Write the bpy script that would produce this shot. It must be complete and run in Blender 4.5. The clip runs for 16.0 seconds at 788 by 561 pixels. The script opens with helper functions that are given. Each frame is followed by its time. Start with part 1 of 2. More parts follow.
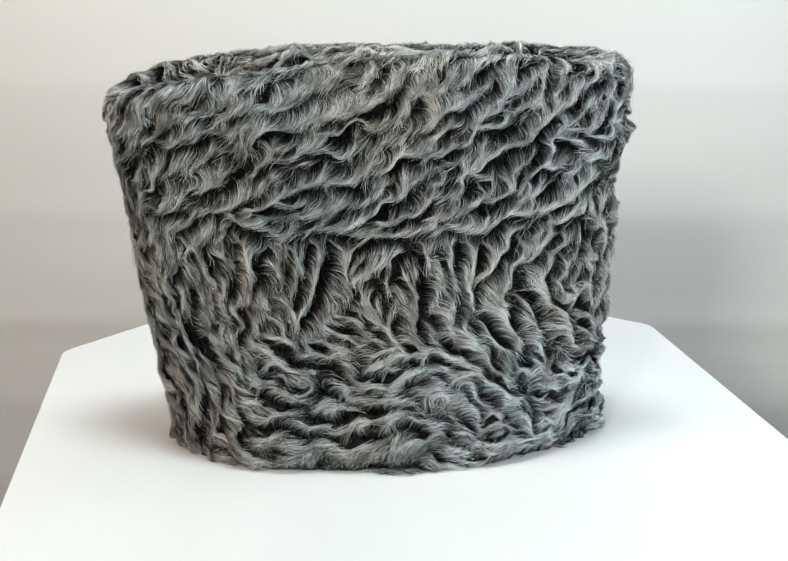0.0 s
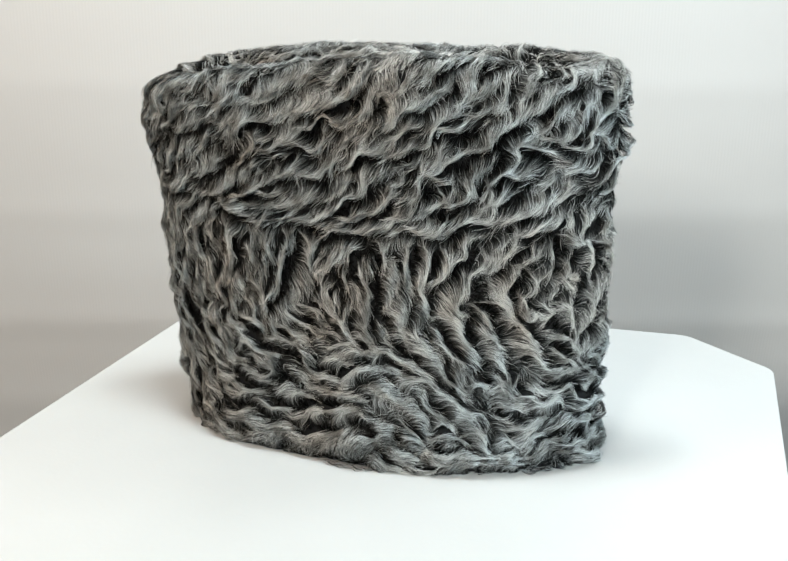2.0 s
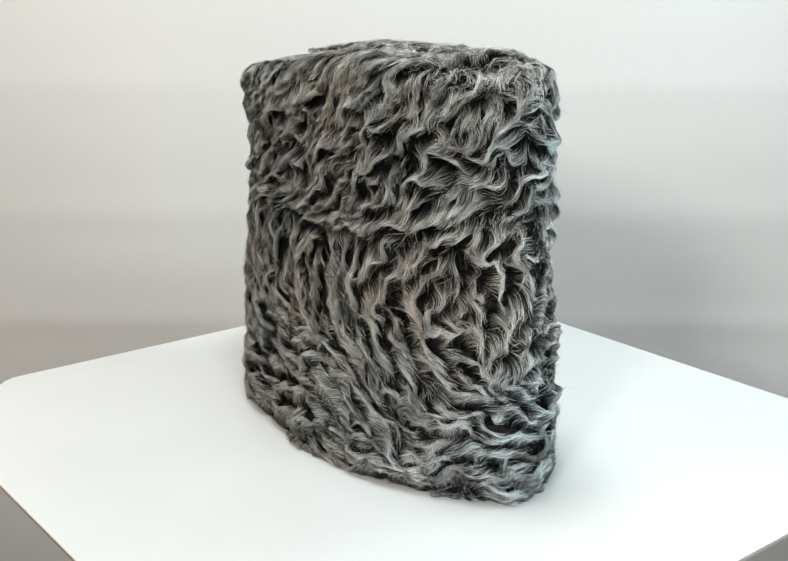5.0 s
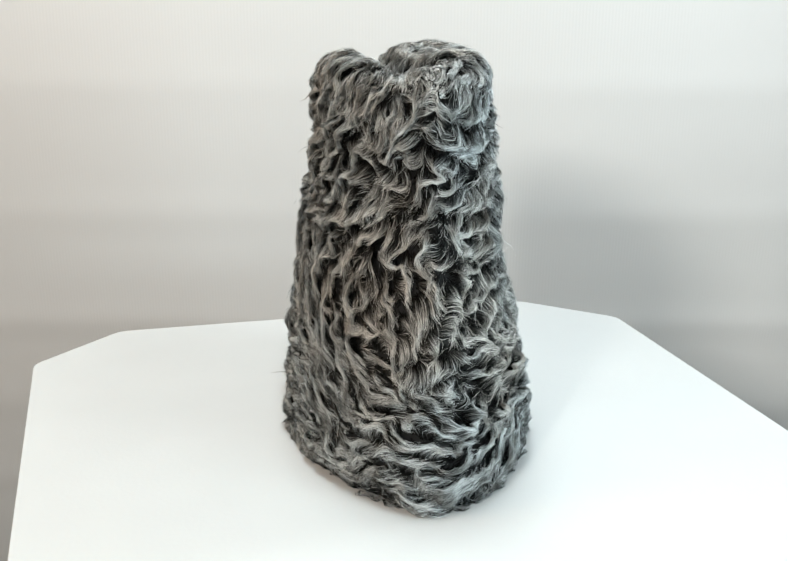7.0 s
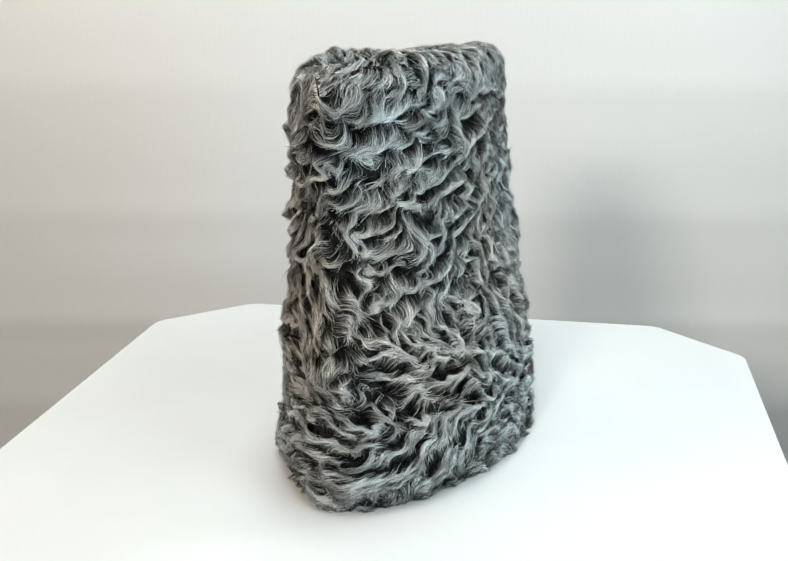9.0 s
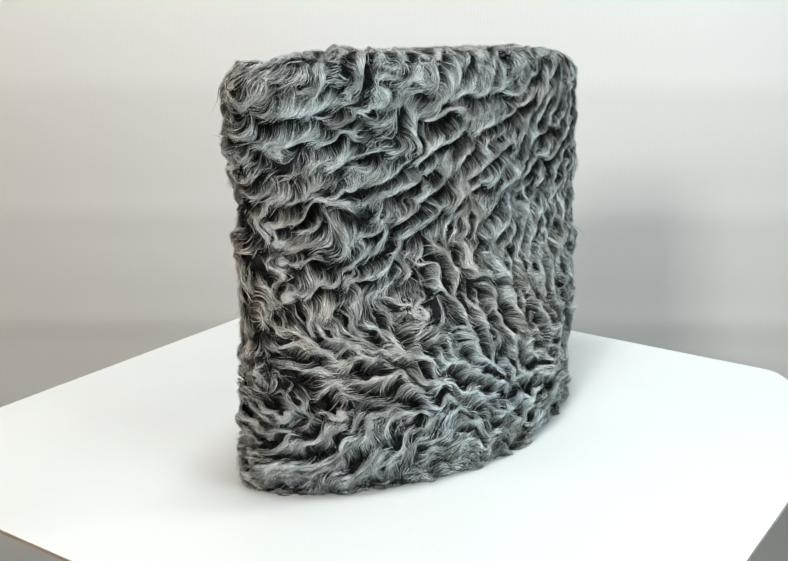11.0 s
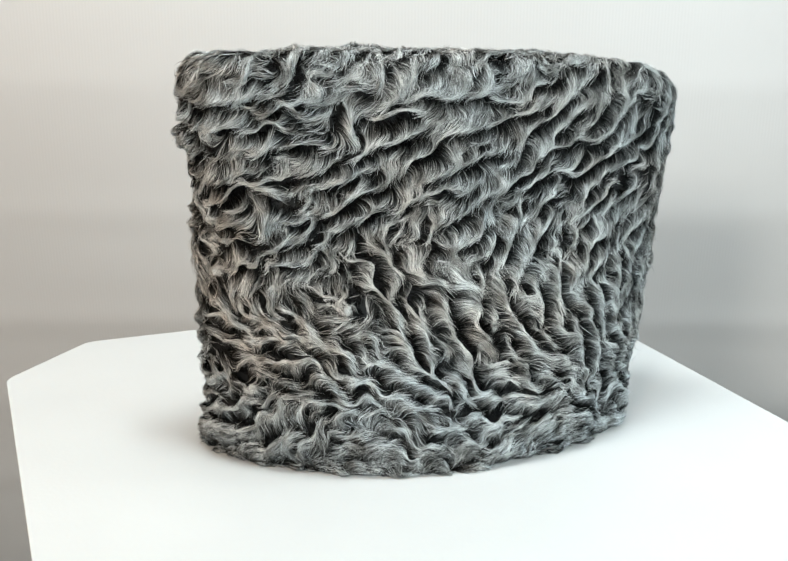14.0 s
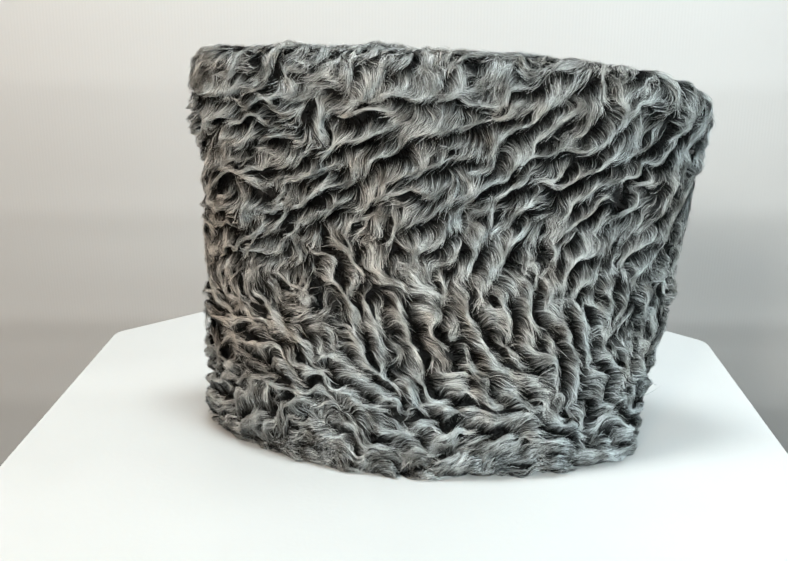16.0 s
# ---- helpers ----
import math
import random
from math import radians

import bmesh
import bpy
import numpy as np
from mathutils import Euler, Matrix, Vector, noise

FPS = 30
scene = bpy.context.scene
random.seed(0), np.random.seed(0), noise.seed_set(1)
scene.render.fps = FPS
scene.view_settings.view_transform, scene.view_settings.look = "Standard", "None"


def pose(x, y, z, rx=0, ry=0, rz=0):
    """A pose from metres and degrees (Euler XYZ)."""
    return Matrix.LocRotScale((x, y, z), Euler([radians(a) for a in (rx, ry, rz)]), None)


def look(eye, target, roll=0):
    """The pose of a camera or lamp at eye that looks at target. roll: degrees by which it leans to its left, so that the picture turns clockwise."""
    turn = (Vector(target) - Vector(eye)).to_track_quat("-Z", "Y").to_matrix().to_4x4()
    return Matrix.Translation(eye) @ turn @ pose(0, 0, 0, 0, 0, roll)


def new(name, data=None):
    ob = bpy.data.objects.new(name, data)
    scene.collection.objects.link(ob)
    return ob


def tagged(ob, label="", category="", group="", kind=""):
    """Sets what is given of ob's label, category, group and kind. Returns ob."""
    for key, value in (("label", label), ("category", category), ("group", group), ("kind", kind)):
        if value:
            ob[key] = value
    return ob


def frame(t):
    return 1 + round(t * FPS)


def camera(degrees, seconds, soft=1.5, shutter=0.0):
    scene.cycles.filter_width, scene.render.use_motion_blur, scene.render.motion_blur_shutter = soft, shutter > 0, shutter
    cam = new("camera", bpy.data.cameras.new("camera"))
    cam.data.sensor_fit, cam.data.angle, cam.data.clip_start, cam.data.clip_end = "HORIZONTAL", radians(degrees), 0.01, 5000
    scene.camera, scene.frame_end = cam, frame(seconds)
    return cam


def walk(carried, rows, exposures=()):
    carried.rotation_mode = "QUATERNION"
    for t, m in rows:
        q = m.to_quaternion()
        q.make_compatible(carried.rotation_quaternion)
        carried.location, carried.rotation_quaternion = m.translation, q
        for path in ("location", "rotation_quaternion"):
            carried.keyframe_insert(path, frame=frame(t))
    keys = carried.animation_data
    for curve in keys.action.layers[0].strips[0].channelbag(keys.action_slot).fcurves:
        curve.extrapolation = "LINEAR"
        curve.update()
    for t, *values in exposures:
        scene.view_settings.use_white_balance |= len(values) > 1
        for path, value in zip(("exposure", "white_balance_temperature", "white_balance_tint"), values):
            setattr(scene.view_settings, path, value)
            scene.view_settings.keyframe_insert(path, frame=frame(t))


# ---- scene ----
# All heights are above the studio floor; the turntable's axis is the z axis.
TOP = 0.80          # top of the turntable's board
SECONDS = 16.0

# ---- camera: it stands still ----
cam = camera(39.6, SECONDS, soft=1.5)
EYE = Vector((-0.0051, -0.5251, TOP + 0.2268))
TILT = radians(-15.94)
VIEW = look(EYE, EYE + Vector((0, math.cos(TILT), math.sin(TILT))), 0.32)
walk(cam, [(0.0, VIEW), (SECONDS, VIEW)])

# ---- world and studio lamps ----
world = bpy.data.worlds.new("studio_world")
scene.world = world
world.use_nodes = True
world.node_tree.nodes["Background"].inputs["Color"].default_value = (1.0, 0.98, 0.95, 1)
world.node_tree.nodes["Background"].inputs["Strength"].default_value = 0.03
scene.view_settings.exposure = 0.2


def studio_lamp(name, eye, target, size, watts, colour):
    data = bpy.data.lights.new(name, "AREA")
    data.shape, data.size, data.size_y = "RECTANGLE", size[0], size[1]
    data.energy, data.color = watts, colour
    ob = new(name, data)
    ob.matrix_world = look(eye, target)
    return ob


studio_lamp("lamp_backdrop_right", (0.52, 0.10, TOP + 0.80), (0.15, 0.45, TOP + 0.20), (0.22, 0.22), 2.2, (0.93, 0.985, 1.0))
studio_lamp("lamp_overhead", (-0.03, -0.06, TOP + 0.98), (-0.03, 0.0, TOP), (0.24, 0.18), 6.6, (0.90, 0.985, 1.0))
studio_lamp("lamp_key", (-0.84, -2.04, TOP + 0.95), (0.0, 0.0, TOP + 0.1), (0.30, 0.30), 28.0, (1.0, 0.97, 0.895))
studio_lamp("lamp_warm", (-0.64, -0.30, TOP + 0.36), (0.0, 0.0, TOP + 0.1), (0.26, 0.18), 1.9, (1.0, 0.69, 0.46))
studio_lamp("lamp_cool", (0.50, -0.44, TOP + 0.19), (0.0, 0.0, TOP + 0.1), (0.40, 0.22), 4.3, (0.75, 0.925, 0.99))


# ---- materials ----
def material(name, rough=0.5, spec=0.5):
    mat = bpy.data.materials.new(name)
    mat.use_nodes = True
    tree = mat.node_tree
    shader = tree.nodes["Principled BSDF"]
    shader.inputs["Roughness"].default_value = rough
    shader.inputs["Specular IOR Level"].default_value = spec
    return mat, tree, shader


def node(tree, kind, **values):
    n = tree.nodes.new(kind)
    for key, value in values.items():
        n.inputs[key].default_value = value
    return n


def ramp(tree, source, stops):
    r = tree.nodes.new("ShaderNodeValToRGB")
    while len(r.color_ramp.elements) < len(stops):
        r.color_ramp.elements.new(0.5)
    for e, (at, colour) in zip(r.color_ramp.elements, stops):
        e.position, e.color = at, (*colour, 1)
    tree.links.new(source, r.inputs[0])
    return r.outputs[0]


def mottled(name, dark, light, scale, rough, spec=0.5, bump=0.0, fine=400.0):
    """Plain paint or board: two scales of faint mottling and a fine relief."""
    mat, tree, shader = material(name, rough, spec)
    at = tree.nodes.new("ShaderNodeTexCoord").outputs["Object"]
    big = node(tree, "ShaderNodeTexNoise", Scale=scale, Detail=6.0)
    tree.links.new(at, big.inputs["Vector"])
    tree.links.new(ramp(tree, big.outputs["Fac"], [(0.3, dark), (0.7, light)]), shader.inputs["Base Color"])
    if bump:
        small = node(tree, "ShaderNodeTexNoise", Scale=fine, Detail=3.0)
        tree.links.new(at, small.inputs["Vector"])
        b = node(tree, "ShaderNodeBump", Strength=bump, Distance=0.0005)
        tree.links.new(small.outputs["Fac"], b.inputs["Height"])
        tree.links.new(b.outputs["Normal"], shader.inputs["Normal"])
    return mat


BOARD = mottled("white_board", (0.538, 0.552, 0.552), (0.572, 0.586, 0.586), 9.0, 0.5, 0.35, 0.15)
EDGE = mottled("board_edge", (0.20, 0.16, 0.13), (0.30, 0.25, 0.21), 60.0, 0.8, 0.2)
STEEL = mottled("painted_steel", (0.16, 0.16, 0.16), (0.2, 0.2, 0.2), 20.0, 0.4)
SHEET = mottled("ribbed_sheet", (0.56, 0.553, 0.545), (0.592, 0.585, 0.577), 2.5, 0.45, 0.4)
PLASTER = mottled("plaster", (0.5, 0.49, 0.47), (0.56, 0.55, 0.53), 3.0, 0.9, 0.2, 0.2)
CONCRETE = mottled("studio_floor", (0.22, 0.21, 0.2), (0.28, 0.27, 0.26), 4.0, 0.7, 0.3, 0.3)
# Hide colour is near black to put the shade of the creases into it.
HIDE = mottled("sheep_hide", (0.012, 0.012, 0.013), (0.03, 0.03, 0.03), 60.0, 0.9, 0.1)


def fur_material():
    mat, tree, shader = material("grey_karakul_fur", 0.42, 0.4)
    geo = tree.nodes.new("ShaderNodeNewGeometry")
    at = tree.nodes.new("ShaderNodeTexCoord").outputs["Object"]
    # Silver-tipped hairs: the black root paints the shade between curls; each lock and each hair has a grey of its own
    # towards the tip.
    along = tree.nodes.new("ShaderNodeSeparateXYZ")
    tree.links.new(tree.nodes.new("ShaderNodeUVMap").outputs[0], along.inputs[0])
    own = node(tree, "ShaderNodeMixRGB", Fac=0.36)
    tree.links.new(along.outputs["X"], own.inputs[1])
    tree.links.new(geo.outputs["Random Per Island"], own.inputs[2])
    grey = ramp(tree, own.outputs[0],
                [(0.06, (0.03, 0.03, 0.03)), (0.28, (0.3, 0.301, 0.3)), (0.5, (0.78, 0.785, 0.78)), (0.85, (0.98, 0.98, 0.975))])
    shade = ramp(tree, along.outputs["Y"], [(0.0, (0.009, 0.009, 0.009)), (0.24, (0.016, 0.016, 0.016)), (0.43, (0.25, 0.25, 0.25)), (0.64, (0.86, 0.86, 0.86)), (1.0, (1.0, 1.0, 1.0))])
    sheen = tree.nodes.new("ShaderNodeMath")          # sheen fades with the painted shade, so creases stay black
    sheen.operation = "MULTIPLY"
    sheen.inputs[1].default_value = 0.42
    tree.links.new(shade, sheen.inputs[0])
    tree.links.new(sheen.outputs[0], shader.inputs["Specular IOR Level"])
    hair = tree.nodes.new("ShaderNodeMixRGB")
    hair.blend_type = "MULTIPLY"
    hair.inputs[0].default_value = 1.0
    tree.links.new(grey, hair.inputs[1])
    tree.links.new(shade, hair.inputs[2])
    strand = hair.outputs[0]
    patch = node(tree, "ShaderNodeTexNoise", Scale=120.0, Detail=3.0)
    tree.links.new(at, patch.inputs["Vector"])
    tone = ramp(tree, patch.outputs["Fac"], [(0.36, (0.46, 0.45, 0.435)), (0.56, (1.0, 1.0, 1.0))])
    place = tree.nodes.new("ShaderNodeSeparateXYZ")
    tree.links.new(at, place.inputs[0])
    shift = node(tree, "ShaderNodeMapRange")
    for i, v in enumerate((-0.075, 0.035, 0.0, 1.0)):
        shift.inputs[i + 1].default_value = v
    across = tree.nodes.new("ShaderNodeMath")
    across.operation = "MULTIPLY_ADD"
    across.inputs[1].default_value = 0.25
    tree.links.new(place.outputs["X"], across.inputs[0])
    tree.links.new(place.outputs["Y"], across.inputs[2])
    tree.links.new(across.outputs[0], shift.inputs[0])
    pelt = ramp(tree, shift.outputs[0], [(0.0, (0.66, 0.665, 0.66)), (1.0, (1.0, 1.0, 1.0))])   # the pelts sewn on behind and at the round end are paler
    whole = tree.nodes.new("ShaderNodeMixRGB")
    whole.blend_type = "MULTIPLY"
    whole.inputs[0].default_value = 1.0
    tree.links.new(tone, whole.inputs[1])
    tree.links.new(pelt, whole.inputs[2])
    # Some of the pelt keeps a brownish cast, some a bluish one.
    cast = node(tree, "ShaderNodeTexNoise", Scale=16.0, Detail=2.0)
    tree.links.new(at, cast.inputs["Vector"])
    hue = ramp(tree, cast.outputs["Fac"], [(0.36, (1.0, 0.955, 0.90)), (0.48, (0.965, 0.995, 0.99)), (0.6, (0.92, 0.98, 1.0))])
    tint = tree.nodes.new("ShaderNodeMixRGB")
    tint.blend_type = "MULTIPLY"
    tint.inputs[0].default_value = 1.0
    tree.links.new(whole.outputs[0], tint.inputs[1])
    tree.links.new(hue, tint.inputs[2])
    tone = tint.outputs[0]
    mix = tree.nodes.new("ShaderNodeMixRGB")
    mix.blend_type = "MULTIPLY"
    mix.inputs[0].default_value = 1.0
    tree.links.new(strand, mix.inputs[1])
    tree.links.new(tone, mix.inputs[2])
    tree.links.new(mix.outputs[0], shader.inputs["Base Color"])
    return mat


FUR = fur_material()


# ---- mesh helpers ----
def finish(bm, name, mat, smooth=False):
    me = bpy.data.meshes.new(name)
    bmesh.ops.recalc_face_normals(bm, faces=bm.faces)
    bm.to_mesh(me)
    bm.free()
    me.materials.append(mat)
    if smooth:
        me.polygons.foreach_set("use_smooth", [True] * len(me.polygons))
    return me


def part(name, bm, mat, parent, label="", smooth=False):
    ob = new(name, finish(bm, name, mat, smooth))
    ob.parent = parent
    return tagged(ob, label)


def structure(name, bm, mat, label, smooth=False):
    return tagged(new(name, finish(bm, name, mat, smooth)), label, kind="structure")


def block(x0, x1, y0, y1, z0, z1):
    bm = bmesh.new()
    bmesh.ops.create_cube(bm, size=1, matrix=Matrix.Translation(((x0 + x1) / 2, (y0 + y1) / 2, (z0 + z1) / 2))
                          @ Matrix.Diagonal((x1 - x0, y1 - y0, z1 - z0, 1)))
    return bm


def lathe(profile, steps=48):
    """A turned body from (radius, height) pairs."""
    bm = bmesh.new()
    rings = [[bm.verts.new((r * math.cos(2 * math.pi * i / steps), r * math.sin(2 * math.pi * i / steps), z)) for i in range(steps)]
             for r, z in profile]
    for a, b in zip(rings, rings[1:]):
        for i in range(steps):
            j = (i + 1) % steps
            bm.faces.new((a[i], a[j], b[j], b[i]))
    bm.faces.new(rings[0])
    bm.faces.new(rings[-1])
    return bm


# ---- the studio ----
WALL_Y = 0.50
structure("floor", block(-2.5, 2.5, -3.0, WALL_Y + 0.4, -0.1, 0.0), CONCRETE, "grey concrete studio floor")
structure("wall_south", block(-2.5, 2.5, -3.1, -3.0, 0.0, 2.8), PLASTER, "off-white plastered studio wall")
structure("wall_west", block(-2.6, -2.5, -3.0, WALL_Y + 0.4, 0.0, 2.8), PLASTER, "off-white plastered studio wall")
structure("wall_east", block(2.5, 2.6, -3.0, WALL_Y + 0.4, 0.0, 2.8), PLASTER, "off-white plastered studio wall")
structure("wall_north", block(-2.5, 2.5, WALL_Y + 0.3, WALL_Y + 0.4, 0.0, 2.8), PLASTER, "off-white plastered studio wall")
structure("ceiling", block(-2.6, 2.6, -3.1, WALL_Y + 0.5, 2.8, 2.9), PLASTER, "off-white plastered studio ceiling")


def backdrop():
    """A ribbed plastic sheet that hangs behind the turntable, with soft level creases."""
    pitch, width, low, high = 0.003, 2.4, 0.1, 2.3
    xs = np.concatenate([np.linspace(-width / 2, -0.46, 8), np.arange(-0.45, 0.45, pitch / 3), np.linspace(0.46, width / 2, 8)])
    creases = [(TOP + 0.121, 0.016, 0.0006), (TOP - 0.002, 0.018, 0.0010), (TOP - 0.115, 0.016, 0.0014), (TOP - 0.21, 0.02, 0.0012), (TOP - 0.31, 0.02, 0.0012)]
    zs = np.concatenate([np.linspace(low, TOP - 0.41, 5), np.linspace(TOP - 0.40, TOP + 0.20, 121), np.linspace(TOP + 0.21, high, 8)])
    X, Z = np.meshgrid(xs, zs)
    Y = WALL_Y + 0.00006 * np.cos(2 * math.pi * X / pitch)
    Y = Y + 0.30 * np.maximum(TOP + 0.15 - Z, 0) ** 2      # the sheet bows back towards its foot
    for z, w, d in creases:
        Y = Y - d * np.exp(-((Z - z) / w) ** 2)
    n, m = X.shape
    verts = np.stack([X, Y, Z], -1).reshape(-1, 3)
    idx = np.arange(n * m).reshape(n, m)
    faces = np.stack([idx[:-1, :-1], idx[:-1, 1:], idx[1:, 1:], idx[1:, :-1]], -1).reshape(-1, 4)
    me = bpy.data.meshes.new("backdrop")
    me.from_pydata(verts.tolist(), [], faces.tolist())
    me.polygons.foreach_set("use_smooth", [True] * len(me.polygons))
    me.materials.append(SHEET)
    return tagged(new("backdrop", me), "pale grey ribbed plastic sheet with level creases", kind="structure")


backdrop()

# ---- turntable ----
turntable = tagged(new("turntable"), "white board turntable with cut corners carrying the hat", "turntable")
turntable.location = (0, 0, TOP)


def board_outline(radius, fillet=0.006):
    """An almost square board: four long sides, four short cut corners, each corner slightly rounded."""
    corners = [radius * Vector((math.cos(radians(a)), math.sin(radians(a)))) for k in range(4) for a in (54 + 90 * k - 9, 54 + 90 * k + 8.7)]
    out = []
    for i, c in enumerate(corners):
        a, b = corners[i - 1], corners[(i + 1) % 8]
        p, q = c + (a - c).normalized() * fillet, c + (b - c).normalized() * fillet
        for t in (0, 0.25, 0.5, 0.75, 1):
            out.append((1 - t) ** 2 * p + 2 * t * (1 - t) * c + t * t * q)
    return out


def board(thick=0.002):
    bm = bmesh.new()
    outline = board_outline(0.2335)
    rings = []
    for z, s in ((0, 0.9985), (-0.0003, 1.0), (-thick, 1.0)):
        rings.append([bm.verts.new((p.x * s, p.y * s, z)) for p in outline])
    bm.faces.new(rings[0])
    bm.faces.new(rings[-1])
    for a, b in zip(rings, rings[1:]):
        for i in range(len(a)):
            j = (i + 1) % len(a)
            bm.faces.new((a[i], a[j], b[j], b[i]))
    return bm


top_board = part("top_board", board(), BOARD, turntable, "thin white board with cut corners")
top_board.data.materials.append(EDGE)
for f in top_board.data.polygons:
    if abs(f.normal.z) < 0.3:
        f.material_index = 1
part("hub", lathe([(0.05, -0.022), (0.06, -0.020), (0.06, -0.004), (0.058, -0.002)]), STEEL, turntable, "dark steel hub")

pedestal = tagged(new("pedestal"), "dark steel pedestal under the turntable", "pedestal")
part("column", lathe([(0.04, 0.03), (0.035, 0.05), (0.035, TOP - 0.04), (0.055, TOP - 0.03), (0.055, TOP - 0.022)]), STEEL, pedestal)
part("foot_plate", lathe([(0.2, 0.0), (0.2, 0.02), (0.19, 0.028), (0.06, 0.031)]), STEEL, pedestal)

# ---- the hat: form ----
NU, NV = 400, 260          # steps round the hat and from its hem to the middle of its crown
SIDE = 0.168               # height to which the four half-widths below are given
SHOULDER = int(NV * 0.68)    # the column where the side turns over into the crown
KNOTS = np.array([0.0, 0.33, 0.67, 1.0])


def along_height(values, s):
    """A smooth curve through four values from hem to shoulder, straight above that."""
    c = np.polyfit(KNOTS, values, 3)
    d = np.polyder(c)
    return np.where(s <= 1, np.polyval(c, np.minimum(s, 1)), np.polyval(c, 1) + 0.6 * np.polyval(d, 1) * (s - 1))


def section(u, s):
    """The hat's outline at the share s of SIDE, in the direction u."""
    east, west = along_height([0.1014, 0.1038, 0.1050, 0.1100], s), along_height([0.1180, 0.1280, 0.1364, 0.1440], s)
    back, front = along_height([0.0638, 0.0569, 0.0443, 0.0386], s), along_height([0.0592, 0.0550, 0.0473, 0.0429], s)
    c, k = np.cos(u), np.sin(u)
    low = np.where(c > 0, np.where(k > 0, 1.68, 1.80), np.where(k > 0, 1.88, 3.04))
    high = np.where(c > 0, np.where(k > 0, 1.90, 1.71), np.where(k > 0, 2.38, 2.44))
    e = 2 / (low + (high - low) * np.minimum(s, 1))
    x = np.where(c > 0, east, west) * np.sign(c) * np.abs(c) ** e
    y = np.where(k > 0, back, front) * np.sign(k) * np.abs(k) ** e
    m = np.minimum(s, 1)
    y = y + (0.0027 - 0.0054 * m) * (x / 0.1) ** 2 + (-0.0032 + 0.0045 * m) * (x / 0.1) ** 3
    turn = np.radians(3.72 - 3.27 * m)
    return x * np.cos(turn) - y * np.sin(turn), x * np.sin(turn) + y * np.cos(turn)


def rim_height(x):
    """The crown's edge: level along the middle, falling to the pointed end."""
    return np.interp(x, [-0.15, -0.142, -0.125, -0.10, -0.05, 0.02, 0.08, 0.11], [0.1765, 0.181, 0.1865, 0.190, 0.1925, 0.1945, 0.1950, 0.1925])


def smooth_ring(a, n):
    k = np.hanning(n)
    return np.apply_along_axis(lambda r: np.convolve(np.concatenate([r[-n:], r, r[:n]]), k / k.sum(), "same")[n:-n], 0, a)


def hat_grid(inset):
    """The hat's surface as a grid of points: rows go round, columns from the hem over the edge to the middle of the crown."""
    u = (np.arange(NU) / NU * 2 * np.pi)[:, None]
    x1, y1 = section(u, np.full_like(u, 1.1))
    rim = smooth_ring(rim_height(x1) - (y1 < -0.012) * np.interp(x1, [-0.1, -0.01, 0.03, 0.06], [0.008, 0.002, 0.002, 0.004]), 25)
    fillet = 0.014
    wall = int(NV * 0.68)
    s = np.linspace(0, 1, wall)[None] * (rim - fillet) / SIDE
    X, Y = section(np.repeat(u, wall, 1), s)
    Z = s * SIDE
    t = np.linspace(0, 1, NV - wall + 1)[None, 1:]
    xr, yr = X[:, -1:], Y[:, -1:]
    axis_x = np.clip(xr, -0.085, 0.06)
    mx, my = axis_x, np.interp(axis_x, [-0.085, 0.02, 0.06], [-0.010, -0.013, -0.005])
    reach = np.sqrt((xr - mx) ** 2 + (yr - my) ** 2)
    turn = np.minimum(t * 3.0, 1.0) * np.pi / 2
    rest = np.maximum((t - 1 / 3) * 1.5, 0)
    inward = fillet * (1 - np.cos(turn)) + rest * np.maximum(reach - fillet, 0)
    share = np.minimum(inward / reach, 1)
    XT, YT = xr + (mx - xr) * share, yr + (my - yr) * share
    ZT = (rim - fillet) + fillet * np.sin(turn) - 0.015 * np.interp(XT, [0.045, 0.085], [1.0, 0.15]) * np.exp(-((YT - my) / 0.007) ** 2) * np.minimum(1, 0.25 + 2 * rest) * np.minimum(turn, 1) - 0.003 * rest
    G = np.stack([np.hstack([X, XT]), np.hstack([Y, YT]), np.hstack([Z, ZT])], -1)
    G = np.stack([smooth_ring(G[..., i], 9) for i in range(3)], -1)
    du = np.roll(G, -1, 0) - np.roll(G, 1, 0)
    dv = np.gradient(G, axis=1)
    N = np.cross(du, dv)
    N /= np.maximum(np.linalg.norm(N, axis=-1, keepdims=True), 1e-9)
    return G - N * inset, N


SKIN, NORMAL = hat_grid(0.0044)
hat = tagged(new("papakha_hat"), "tall grey curly karakul fur hat standing on the white board", "hat")
hat.location = (0, 0, TOP)


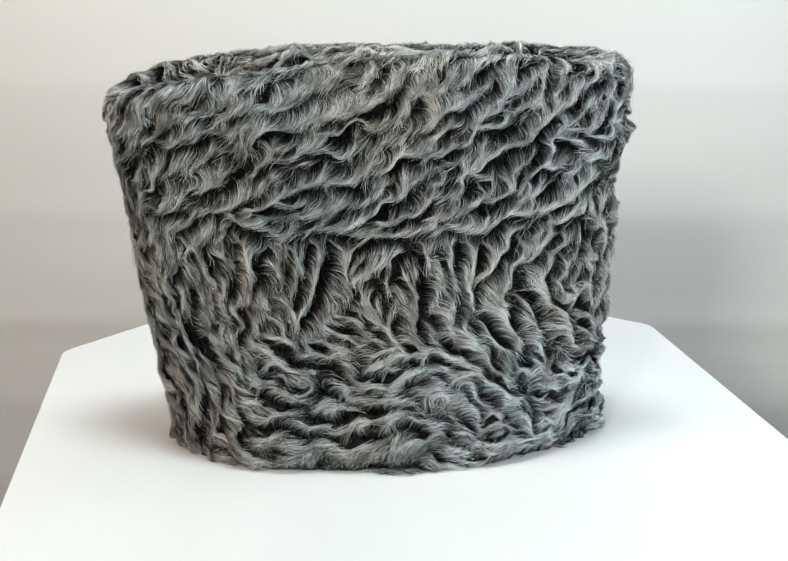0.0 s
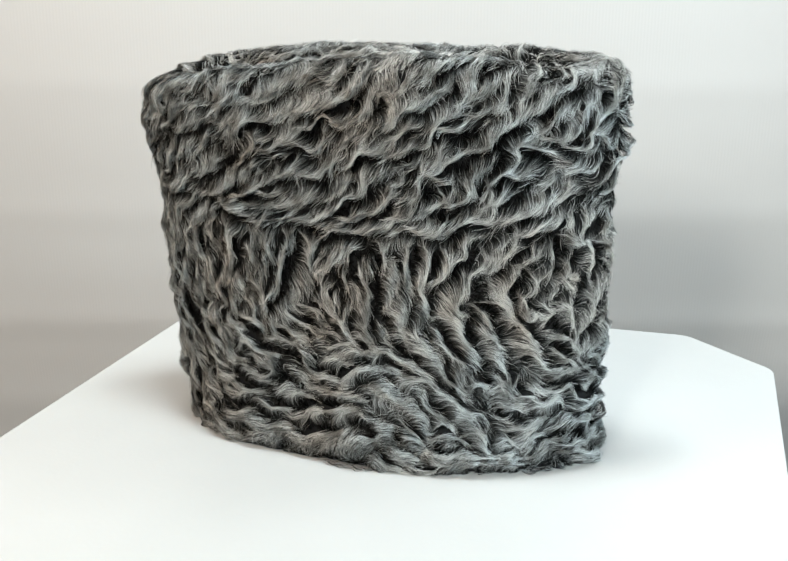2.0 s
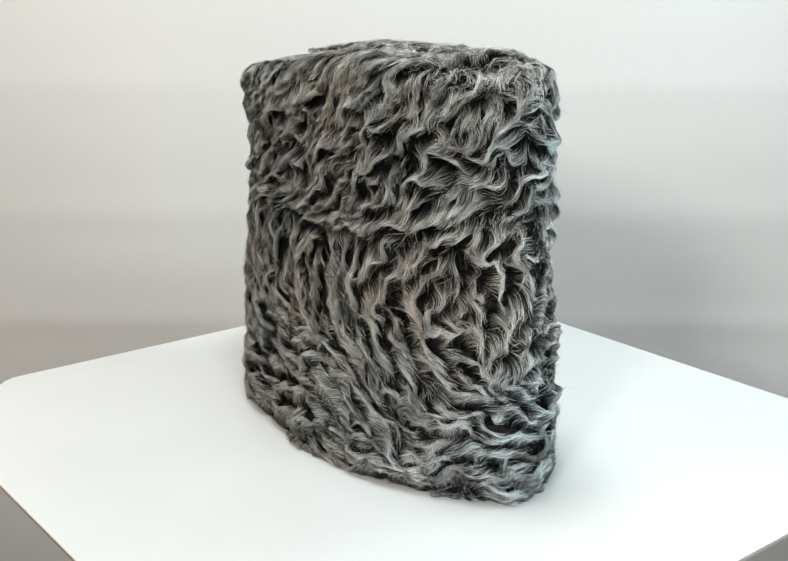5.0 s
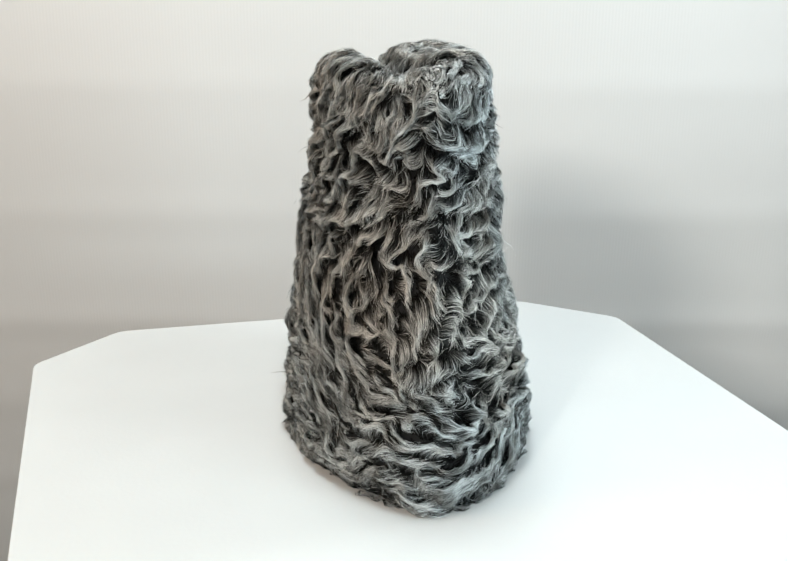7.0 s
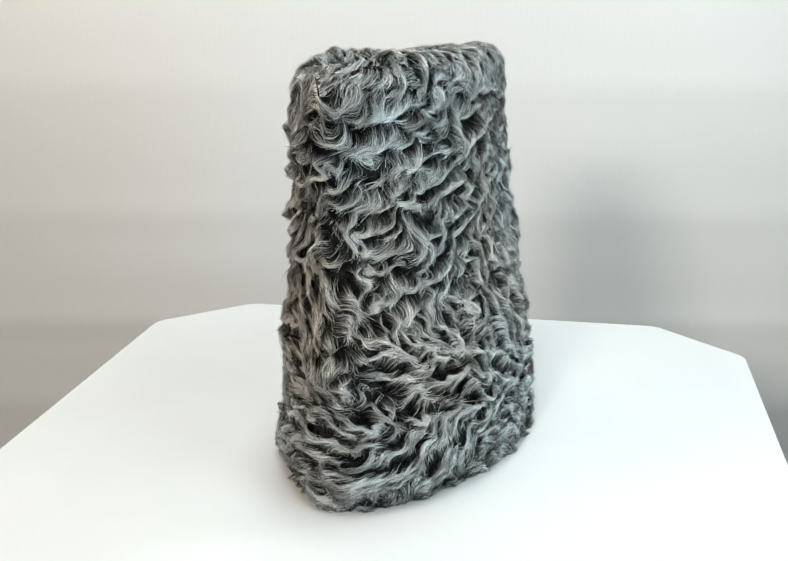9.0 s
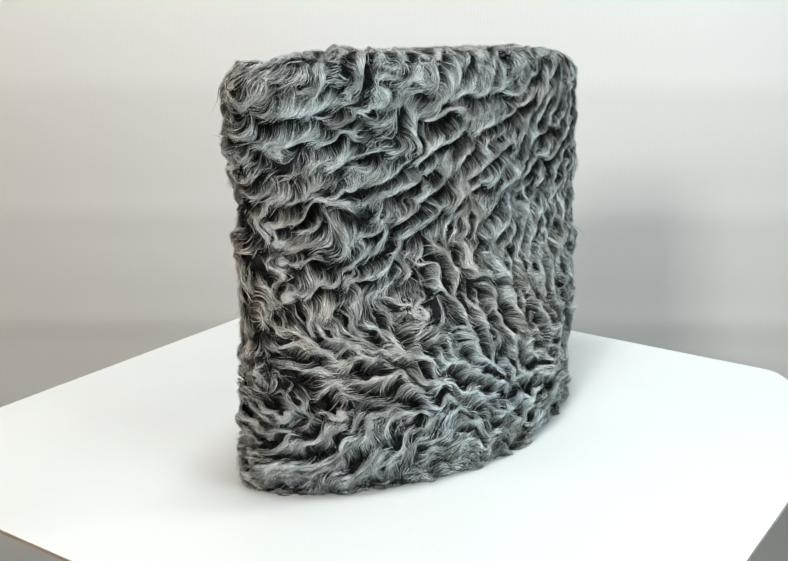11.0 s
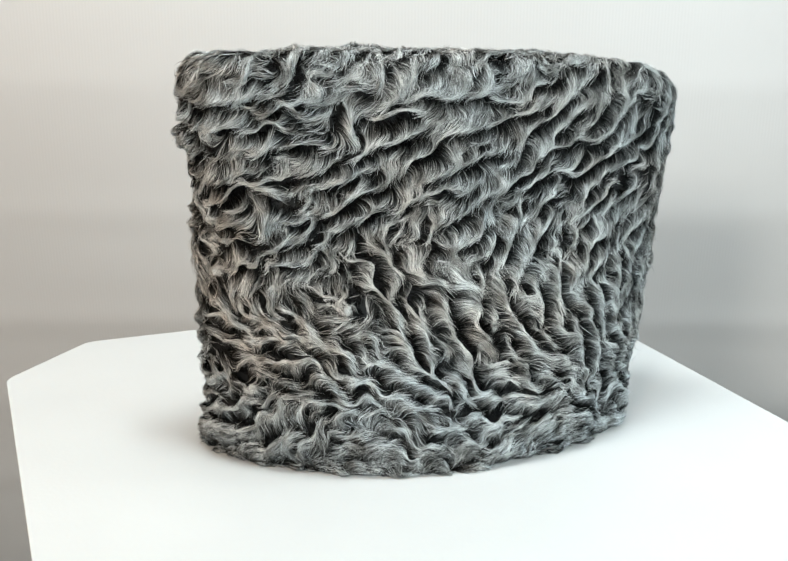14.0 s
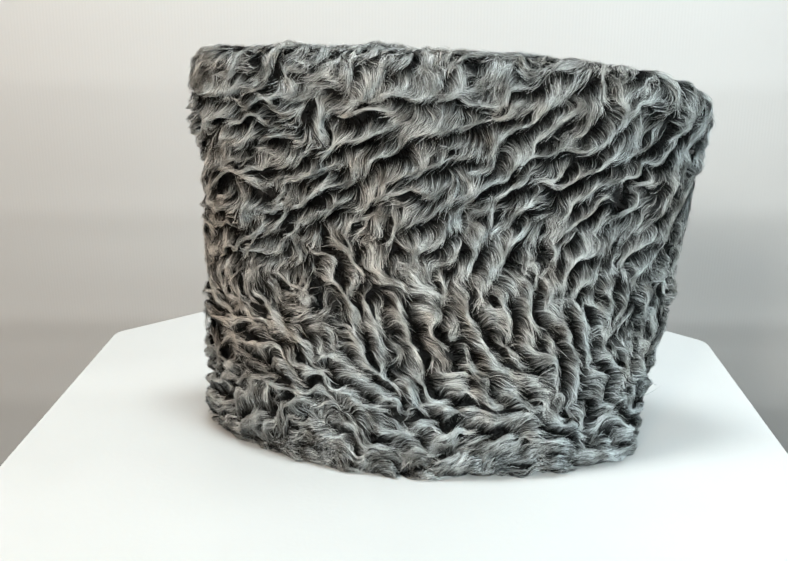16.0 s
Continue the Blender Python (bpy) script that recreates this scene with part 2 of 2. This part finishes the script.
def body_mesh():
    P, _ = hat_grid(0.0062)
    P[:, SHOULDER - 6:, 2] -= 0.003
    P[..., 2] = np.maximum(P[..., 2], 0.0005)
    idx = np.arange(NU * NV).reshape(NU, NV)
    nxt = np.roll(idx, -1, 0)
    faces = np.stack([idx[:, :-1], nxt[:, :-1], nxt[:, 1:], idx[:, 1:]], -1).reshape(-1, 4)
    me = bpy.data.meshes.new("body")
    me.from_pydata(P.reshape(-1, 3).tolist(), [], faces.tolist())
    me.polygons.foreach_set("use_smooth", [True] * len(me.polygons))
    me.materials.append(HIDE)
    ob = new("body", me)
    ob.parent = hat
    return tagged(ob, "hide under the curls, blackened as shade in the creases")


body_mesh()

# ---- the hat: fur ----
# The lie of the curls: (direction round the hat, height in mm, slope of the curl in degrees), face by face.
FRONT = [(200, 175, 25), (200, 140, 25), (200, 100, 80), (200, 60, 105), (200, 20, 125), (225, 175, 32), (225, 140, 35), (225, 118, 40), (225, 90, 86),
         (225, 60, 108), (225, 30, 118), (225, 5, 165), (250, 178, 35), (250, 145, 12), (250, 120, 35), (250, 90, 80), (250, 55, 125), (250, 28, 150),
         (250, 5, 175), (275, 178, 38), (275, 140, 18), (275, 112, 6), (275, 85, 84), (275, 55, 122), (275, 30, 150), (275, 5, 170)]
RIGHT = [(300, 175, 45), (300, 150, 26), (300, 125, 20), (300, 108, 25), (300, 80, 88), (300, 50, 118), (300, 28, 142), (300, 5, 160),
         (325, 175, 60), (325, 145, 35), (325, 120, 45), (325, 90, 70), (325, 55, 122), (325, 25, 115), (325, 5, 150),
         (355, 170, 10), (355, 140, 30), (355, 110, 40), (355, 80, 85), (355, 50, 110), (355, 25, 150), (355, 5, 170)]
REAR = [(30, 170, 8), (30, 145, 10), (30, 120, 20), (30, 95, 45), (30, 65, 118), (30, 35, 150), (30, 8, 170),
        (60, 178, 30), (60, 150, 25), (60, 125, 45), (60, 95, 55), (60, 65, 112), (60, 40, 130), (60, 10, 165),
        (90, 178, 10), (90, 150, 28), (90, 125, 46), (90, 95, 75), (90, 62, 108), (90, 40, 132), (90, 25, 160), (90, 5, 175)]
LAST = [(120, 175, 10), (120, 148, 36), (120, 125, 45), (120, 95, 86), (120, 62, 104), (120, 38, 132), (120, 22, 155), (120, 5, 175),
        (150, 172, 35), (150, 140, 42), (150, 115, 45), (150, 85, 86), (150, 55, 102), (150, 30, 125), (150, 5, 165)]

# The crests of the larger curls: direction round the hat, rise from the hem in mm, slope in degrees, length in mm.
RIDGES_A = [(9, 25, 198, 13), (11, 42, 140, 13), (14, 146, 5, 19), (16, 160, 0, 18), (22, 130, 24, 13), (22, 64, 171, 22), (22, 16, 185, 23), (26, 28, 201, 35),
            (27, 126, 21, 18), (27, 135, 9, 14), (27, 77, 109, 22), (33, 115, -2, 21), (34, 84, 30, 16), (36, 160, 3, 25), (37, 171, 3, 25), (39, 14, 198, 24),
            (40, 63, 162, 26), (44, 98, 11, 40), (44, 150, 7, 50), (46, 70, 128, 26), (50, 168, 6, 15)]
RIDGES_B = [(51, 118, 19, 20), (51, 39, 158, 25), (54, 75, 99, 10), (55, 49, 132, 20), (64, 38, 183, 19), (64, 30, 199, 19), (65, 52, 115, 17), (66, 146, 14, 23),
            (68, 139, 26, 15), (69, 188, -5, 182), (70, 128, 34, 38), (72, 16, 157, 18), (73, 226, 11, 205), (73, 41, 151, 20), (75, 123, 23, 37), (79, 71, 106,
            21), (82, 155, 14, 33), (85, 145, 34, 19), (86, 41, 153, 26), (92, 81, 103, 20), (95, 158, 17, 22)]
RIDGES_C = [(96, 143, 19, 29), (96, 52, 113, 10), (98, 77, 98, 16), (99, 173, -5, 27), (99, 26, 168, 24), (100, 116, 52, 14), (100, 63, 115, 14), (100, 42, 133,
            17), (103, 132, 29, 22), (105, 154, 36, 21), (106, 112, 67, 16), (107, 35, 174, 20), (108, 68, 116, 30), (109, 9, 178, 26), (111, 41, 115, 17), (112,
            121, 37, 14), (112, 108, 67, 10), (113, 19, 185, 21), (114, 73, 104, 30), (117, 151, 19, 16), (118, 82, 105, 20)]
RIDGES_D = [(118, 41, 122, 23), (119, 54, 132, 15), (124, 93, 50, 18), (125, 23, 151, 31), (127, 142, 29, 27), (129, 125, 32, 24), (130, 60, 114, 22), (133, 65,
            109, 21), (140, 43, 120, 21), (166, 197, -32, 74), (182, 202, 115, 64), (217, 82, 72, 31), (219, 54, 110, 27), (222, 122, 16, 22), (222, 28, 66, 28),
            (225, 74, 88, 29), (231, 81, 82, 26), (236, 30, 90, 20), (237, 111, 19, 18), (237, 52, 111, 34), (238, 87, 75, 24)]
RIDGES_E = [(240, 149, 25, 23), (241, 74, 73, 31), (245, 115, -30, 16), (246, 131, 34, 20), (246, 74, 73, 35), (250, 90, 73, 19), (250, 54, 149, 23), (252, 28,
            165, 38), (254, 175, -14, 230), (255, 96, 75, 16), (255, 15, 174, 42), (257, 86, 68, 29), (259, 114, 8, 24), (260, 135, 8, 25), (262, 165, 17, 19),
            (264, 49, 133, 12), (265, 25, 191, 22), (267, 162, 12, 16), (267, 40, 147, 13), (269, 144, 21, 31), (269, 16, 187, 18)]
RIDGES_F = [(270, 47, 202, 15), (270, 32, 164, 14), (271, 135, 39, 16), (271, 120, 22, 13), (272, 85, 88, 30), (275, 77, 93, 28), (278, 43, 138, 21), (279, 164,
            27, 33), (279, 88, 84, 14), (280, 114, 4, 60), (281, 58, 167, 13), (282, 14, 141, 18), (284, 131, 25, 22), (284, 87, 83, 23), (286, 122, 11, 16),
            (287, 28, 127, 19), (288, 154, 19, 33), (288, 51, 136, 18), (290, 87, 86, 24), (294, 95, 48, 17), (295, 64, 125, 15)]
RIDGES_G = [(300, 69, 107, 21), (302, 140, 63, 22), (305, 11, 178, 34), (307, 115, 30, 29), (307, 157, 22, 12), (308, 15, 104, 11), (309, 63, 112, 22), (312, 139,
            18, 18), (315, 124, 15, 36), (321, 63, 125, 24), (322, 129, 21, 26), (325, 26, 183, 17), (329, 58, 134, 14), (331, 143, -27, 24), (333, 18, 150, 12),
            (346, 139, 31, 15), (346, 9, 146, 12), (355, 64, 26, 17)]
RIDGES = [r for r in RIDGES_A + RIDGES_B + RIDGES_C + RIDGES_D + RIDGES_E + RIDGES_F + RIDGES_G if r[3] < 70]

LENGTH_U = np.linalg.norm(np.roll(SKIN, -1, 0) - SKIN, axis=-1)              # metres a step round
LENGTH_V = np.linalg.norm(np.diff(SKIN, axis=1, append=SKIN[:, -1:] * 2 - SKIN[:, -2:-1]), axis=-1)
RISE = np.concatenate([np.zeros((NU, 1)), np.cumsum(LENGTH_V[:, :-1], 1)], 1)   # metres from the hem
MID_U = LENGTH_U[:, 60]
ROUND = np.concatenate([[0], np.cumsum(MID_U)])                                 # metres round
GIRTH = ROUND[-1]


def chart(field_fn, step=0.001):
    """Samples a field over the unrolled side: rows go round, columns up."""
    p, v = np.arange(0, GIRTH, step), np.arange(0, 0.27, step)
    return field_fn(*np.meshgrid(p, v, indexing="ij"))


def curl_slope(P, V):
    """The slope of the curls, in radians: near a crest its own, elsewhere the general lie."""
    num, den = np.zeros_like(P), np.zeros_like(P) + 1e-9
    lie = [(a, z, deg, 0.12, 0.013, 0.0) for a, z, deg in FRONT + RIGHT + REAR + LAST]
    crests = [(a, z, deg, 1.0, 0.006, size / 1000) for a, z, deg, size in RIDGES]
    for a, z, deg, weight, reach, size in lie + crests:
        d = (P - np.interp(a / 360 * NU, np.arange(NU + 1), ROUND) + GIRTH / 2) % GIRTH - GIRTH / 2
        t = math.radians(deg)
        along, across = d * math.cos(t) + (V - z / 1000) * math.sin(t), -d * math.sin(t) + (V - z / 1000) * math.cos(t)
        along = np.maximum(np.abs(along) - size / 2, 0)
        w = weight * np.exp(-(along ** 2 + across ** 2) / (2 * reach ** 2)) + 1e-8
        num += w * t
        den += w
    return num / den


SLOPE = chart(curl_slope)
rng = np.random.default_rng(7)


def wander(shape, cell, amount):
    """Smooth random values on the unrolled side, periodic round it."""
    n, m = max(3, int(shape[0] / cell)), max(3, int(shape[1] / cell)) + 3
    r = rng.normal(0, amount, (n, m))
    fi, fj = np.arange(shape[0]) / shape[0] * n, np.arange(shape[1]) / cell
    i0, j0 = fi.astype(int), np.minimum(fj.astype(int), m - 2)
    a, b = (fi - i0)[:, None], (fj - j0)[None]
    a, b = a * a * (3 - 2 * a), b * b * (3 - 2 * b)
    i1 = (i0 + 1) % n
    return (r[i0][:, j0] * (1 - a) + r[i1][:, j0] * a) * (1 - b) + (r[i0][:, j0 + 1] * (1 - a) + r[i1][:, j0 + 1] * a) * b


# Behind, the curls are less orderly than in front.
AROUND = np.linspace(0, 2 * np.pi, SLOPE.shape[0])[:, None]
UNREST = 1.35 + 0.60 * np.sin(AROUND) + 0.9 * np.exp(-((AROUND - 0.1 + np.pi) % (2 * np.pi) - np.pi) ** 2 / 0.3)
SLOPE = SLOPE + np.pi + wander(SLOPE.shape, 9, 0.40) * UNREST


def curl_waves(count=7000, reach=24):
    """Waves whose crests run along the slope: a complex field whose angle is the place across a curl."""
    n, m = SLOPE.shape
    F = np.zeros((n, m + 2 * reach), complex)
    off = np.arange(-reach, reach + 1)
    A, Bv = np.meshgrid(off, off, indexing="ij")
    ci, cj = rng.integers(0, n, count), rng.integers(0, m, count)
    phase, length = rng.uniform(0, 2 * np.pi, count), rng.uniform(5.6, 13.0, count)
    for i, j, f, l in zip(ci, cj, phase, length):
        t = SLOPE[i, j]
        along, across = A * math.cos(t) + Bv * math.sin(t), -A * math.sin(t) + Bv * math.cos(t)
        k = np.exp(-(along / 6.8) ** 2 - (across / 6) ** 2) * np.exp(1j * (2 * np.pi * across / l + f))
        F[np.ix_((i + off) % n, j + off + reach)] += k
    F = F[:, reach:-reach]
    p, v = np.meshgrid(np.arange(n), np.arange(m), indexing="ij")
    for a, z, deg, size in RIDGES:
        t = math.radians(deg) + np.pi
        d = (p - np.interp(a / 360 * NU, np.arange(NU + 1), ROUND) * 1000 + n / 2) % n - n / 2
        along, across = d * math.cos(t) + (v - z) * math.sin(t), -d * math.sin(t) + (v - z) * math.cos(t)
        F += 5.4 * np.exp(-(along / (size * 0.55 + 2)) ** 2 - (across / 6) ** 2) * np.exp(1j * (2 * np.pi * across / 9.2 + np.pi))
    # Rosettes, most of them on the round end, where the hair curls in rings.
    for k in range(36):
        a = rng.normal(14, 26) if k < 24 else rng.uniform(0, 360)
        z, wide, f = rng.uniform(12, 170), rng.uniform(4.5, 7.5), rng.uniform(0, 2 * np.pi)
        d = (p - np.interp(a % 360 / 360 * NU, np.arange(NU + 1), ROUND) * 1000 + n / 2) % n - n / 2
        r = np.hypot(d, v - z)
        F += 5.0 * np.exp(-(r / wide) ** 2) * np.exp(-1j * (2 * np.pi * r / 8.5 + f))
    # The crests wind: the whole pattern is shifted here and there by a millimetre or two.
    ip, iv = (p + wander((n, m), 7, 1.5)).round().astype(int) % n, np.clip((v + wander((n, m), 7, 1.5)).round().astype(int), 0, m - 1)
    F = F[ip, iv]
    return F / np.sqrt((np.abs(F) ** 2).mean())


def blurred(a, n):
    k = np.hanning(n + 2)[1:-1]
    k = k / k.sum()
    h = n // 2
    wide = np.concatenate([a[-h:], a, a[:h]], 0)
    a = sum(w * wide[i:i + a.shape[0]] for i, w in enumerate(k))
    tall = np.concatenate([np.repeat(a[:, :1], h, 1), a, np.repeat(a[:, -1:], h, 1)], 1)
    return sum(w * tall[:, i:i + a.shape[1]] for i, w in enumerate(k))


WAVES = blurred(curl_waves(), 3)


def flow():
    """The run of the crests as unit complex numbers, square to the rise of the waves' angle."""
    ku = np.imag(np.conj(WAVES) * (np.roll(WAVES, -1, 0) - np.roll(WAVES, 1, 0)))
    kv = np.imag(np.conj(WAVES) * np.gradient(WAVES, axis=1) * 2)
    f = blurred(kv - 1j * ku, 7)
    f = f / (np.abs(f) + 0.02) + 0.35 * np.exp(1j * SLOPE)
    return f / np.maximum(np.abs(f), 1e-6)


FLOW = flow()
BEND = wander(SLOPE.shape, 6, 0.55)
CALM = np.clip(0.35 + 0.5 * wander(SLOPE.shape, 16, 1.0), 0, 1)                 # where the hair lies smooth and long
LUMPS = wander(SLOPE.shape, 14, 1.0)
TONES = rng.random((540, 250))                                                  # the grey of each small lock
LOCKS, TUFTS = wander(SLOPE.shape, 2.4, 1.0), wander(SLOPE.shape, 2.8, 1.0)     # small locks: how each turns aside, and how far it stands off


def pick(field, p, v):
    """A field of the unrolled side at p metres round and v metres up."""
    n, m = field.shape
    a, b = (p / GIRTH * n) % n, np.clip(v * 1000, 0, m - 1.001)
    i, j = a.astype(int) % n, b.astype(int)
    fa, fb = a - np.floor(a), b - j
    k = (i + 1) % n
    return (field[i, j] * (1 - fa) + field[k, j] * fa) * (1 - fb) + (field[i, j + 1] * (1 - fa) + field[k, j + 1] * fa) * fb


def lift(p, v):
    """How far the curls stand off the hide, in metres, and the share of the way across the curl: each rises slowly and drops at its edge."""
    w = pick(WAVES, p, v) * np.exp(0.28j * pick(LOCKS, p, v))
    size, angle = np.minimum(np.abs(w), 1.6), np.angle(w)
    share = (angle + np.pi) / (2 * np.pi)
    return 0.0003 + 0.0007 * np.exp(-v / 0.007) + 0.0046 * (1 - 0.15 * np.abs(np.cos(2 * np.pi * p / GIRTH)) ** 6) * np.sin(share * np.pi / 2) ** 1.5 * (0.35 + 0.5 * size) * (1.12 - 0.5 * pick(CALM, p, v)) * np.interp(v, [0.165, 0.185], [1.0, 0.6]) + 0.0010 * pick(LUMPS, p, v) + 0.0004 * share * pick(TUFTS, p, v), share


def on_skin(gu, gv):
    """Points and normals at fractional grid places."""
    a, b = gu % NU, np.clip(gv, 0, NV - 1.001)
    i, j = a.astype(int) % NU, b.astype(int)
    fa, fb = (a - np.floor(a))[:, None], (b - j)[:, None]
    k = (i + 1) % NU

    def mix(g):
        return (g[i, j] * (1 - fa) + g[k, j] * fa) * (1 - fb) + (g[i, j + 1] * (1 - fa) + g[k, j + 1] * fa) * fb

    return mix(SKIN), mix(NORMAL), LENGTH_U[i, j], LENGTH_V[i, j], RISE[i, j] + fb[:, 0] * LENGTH_V[i, j]


def fur(name, count, low, high, label, segments=7, stray=0.0, thick=1.0, tangle=0.06, span=(0.010, 0.020), loft=1.0, silver=1.0, drop=0.0):
    """Strands of fur as thin tapering blades that ride over the curls, rooted between two columns of the grid."""
    area = (LENGTH_U * LENGTH_V)[:, low:high]
    trial = count * 5
    cell = rng.choice(area.size, trial, p=(area / area.sum()).ravel())
    gu = cell // (high - low) + rng.random(trial)
    gv = low + cell % (high - low) + rng.random(trial)
    _, share = lift(np.interp(gu % NU, np.arange(NU + 1), ROUND), on_skin(gu, gv)[4])
    rooted = np.nonzero(rng.random(trial) < np.interp(share, [0.25, 0.55, 0.9], [1.0, 0.27, 0.10]))[0][:count]   # most hairs root low in a curl
    gu, gv = gu[rooted], gv[rooted]
    length = rng.uniform(*span, count)
    layer = rng.normal(0, 0.0004, count)
    tip = rng.normal(0.0, 0.0006, count) + stray * rng.exponential(0.002, count)
    veer = rng.normal(0, tangle, count)
    lock = pick(LOCKS, np.interp(gu % NU, np.arange(NU + 1), ROUND), on_skin(gu, gv)[4])
    calm = pick(CALM, np.interp(gu % NU, np.arange(NU + 1), ROUND), on_skin(gu, gv)[4])
    roll = rng.normal(0, 0.5, count)
    hue = TONES[(gu * TONES.shape[0] / NU).astype(int) % TONES.shape[0], np.minimum(on_skin(gu, gv)[4] * 900, TONES.shape[1] - 1).astype(int)]
    spill = np.radians(np.clip(13 + 10 * lock + rng.normal(0, 5, count), -15, 50))      # how the tip falls over the edge of its curl
    sweep = np.radians(112 + 6 * pick(TUFTS, np.interp(gu % NU, np.arange(NU + 1), ROUND), on_skin(gu, gv)[4]))
    width = rng.uniform(0.00010, 0.00020, count) * thick
    step = length / segments
    spine, facing = [], []
    over = np.zeros(count, bool)
    before, top = None, None
    for k in range(segments + 1):
        here, n, lu, lv, rise = on_skin(gu, gv)
        p = np.interp(gu % NU, np.arange(NU + 1), ROUND)
        h, share = lift(p, rise)
        h, f = h * loft, k / segments
        if k:
            over |= share < before - 0.4
            h = np.where(over, np.maximum(top - 0.0009, h), h)
        before, top = np.where(over, 0, share), h
        h = h + layer + tip * f * f
        h = h * (1 - 0.7 * (1 - f) ** 6) - 0.0006 * (1 - f) ** 3
        spine.append(here + n * np.maximum(h, -0.001)[:, None])
        facing.append(n)
        turn = np.where(over, spill, np.radians(125) - sweep * share)
        way = np.angle(pick(FLOW, p, rise)) + turn + 0.7 * pick(BEND, p, rise) * (1 - 0.4 * share) + veer + 0.12 * lock * f
        stride = np.where(over, 0.6, 1.0) * step
        gu = gu + np.cos(way) * stride / np.maximum(lu, 0.0004)
        gv = np.clip(gv + np.sin(way) * stride / np.maximum(lv, 0.0003), 0, NV - 2)
    S, N = np.stack(spine, 1), np.stack(facing, 1)
    S[..., 2] = np.maximum(S[..., 2] - drop, 0.0006)
    T = np.gradient(S, axis=1)
    T /= np.maximum(np.linalg.norm(T, axis=-1, keepdims=True), 1e-9)
    side = np.cross(T, N)
    side /= np.maximum(np.linalg.norm(side, axis=-1, keepdims=True), 1e-9)
    flat = np.cross(side, T)
    side = side * np.cos(roll)[:, None, None] + flat * np.sin(roll)[:, None, None]
    shape = np.interp(np.linspace(0, 1, segments + 1), [0, 0.2, 0.6, 1], [0.7, 1.0, 0.9, 0.12])
    half = side * (width[:, None] * shape[None])[..., None]
    V = np.stack([S - half, S + half], 2).reshape(-1, 3)
    k = segments + 1
    base = (np.arange(count) * 2 * k)[:, None] + (np.arange(segments) * 2)[None]
    faces = np.stack([base, base + 1, base + 3, base + 2], -1).reshape(-1)
    me = bpy.data.meshes.new(name)
    me.vertices.add(len(V))
    me.vertices.foreach_set("co", V.ravel())
    me.loops.add(len(faces))
    me.loops.foreach_set("vertex_index", faces.astype(np.int32))
    quads = len(faces) // 4
    me.polygons.add(quads)
    me.polygons.foreach_set("loop_start", np.arange(quads, dtype=np.int32) * 4)
    me.polygons.foreach_set("use_smooth", np.ones(quads, bool))
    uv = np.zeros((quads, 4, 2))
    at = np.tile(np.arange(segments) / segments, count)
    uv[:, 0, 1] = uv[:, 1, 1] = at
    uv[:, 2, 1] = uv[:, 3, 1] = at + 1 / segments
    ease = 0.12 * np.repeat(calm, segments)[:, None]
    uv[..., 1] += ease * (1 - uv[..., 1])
    # Below 1, strands stop short of the tip, within the painted crease shade.
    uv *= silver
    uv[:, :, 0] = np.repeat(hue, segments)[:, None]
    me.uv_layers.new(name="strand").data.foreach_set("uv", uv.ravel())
    me.update(calc_edges=True)
    me.materials.append(FUR)
    ob = new(name, me)
    ob.parent = hat
    return tagged(ob, label, kind="stuff")


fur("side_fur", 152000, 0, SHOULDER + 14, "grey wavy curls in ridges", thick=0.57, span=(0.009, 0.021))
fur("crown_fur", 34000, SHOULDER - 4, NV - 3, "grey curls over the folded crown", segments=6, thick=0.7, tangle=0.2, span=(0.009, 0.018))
# The undercoat stays in the black end, as painted shade deep in the curls.
fur("undercoat", 36000, 0, NV - 6, "short wool under the curls, coloured dark as the shade between them", segments=3, thick=1.8, tangle=0.5, span=(0.005, 0.010), loft=0.25, silver=0.33)
fur("hem_fur", 14000, 0, 13, "short curls along the hem", segments=5, thick=0.8, tangle=0.25, span=(0.006, 0.012), loft=1.1, silver=0.74, drop=0.0025)
fur("stray_hairs", 500, 0, SHOULDER + 30, "loose hair ends", stray=1.0)


# ---- what moves ----
def motions():
    """The turntable and the hat on it turn evenly, clockwise seen from above."""
    turns = [(0.0, -0.0), (0.5, 6.13), (1.0, 12.21), (1.5, 18.28), (2.0, 24.61), (2.5, 30.77), (3.0, 36.71), (3.5, 42.55), (4.0, 48.3), (6.5, 77.78), (7.0, 83.69), (7.5, 90.0), (8.0, 96.27), (8.5, 103.01), (9.0, 108.54), (11.5, 138.24), (12.0, 143.42), (12.5, 149.72), (13.0, 155.23), (13.5, 161.28), (14.0, 167.33), (14.5, 172.84), (15.0, 178.84), (15.5, 185.12), (16.0, 190.73)]
    rows = [(t, pose(0, 0, TOP, 0, 0, -a)) for t, a in turns]
    walk(turntable, rows)
    walk(hat, rows)


motions()
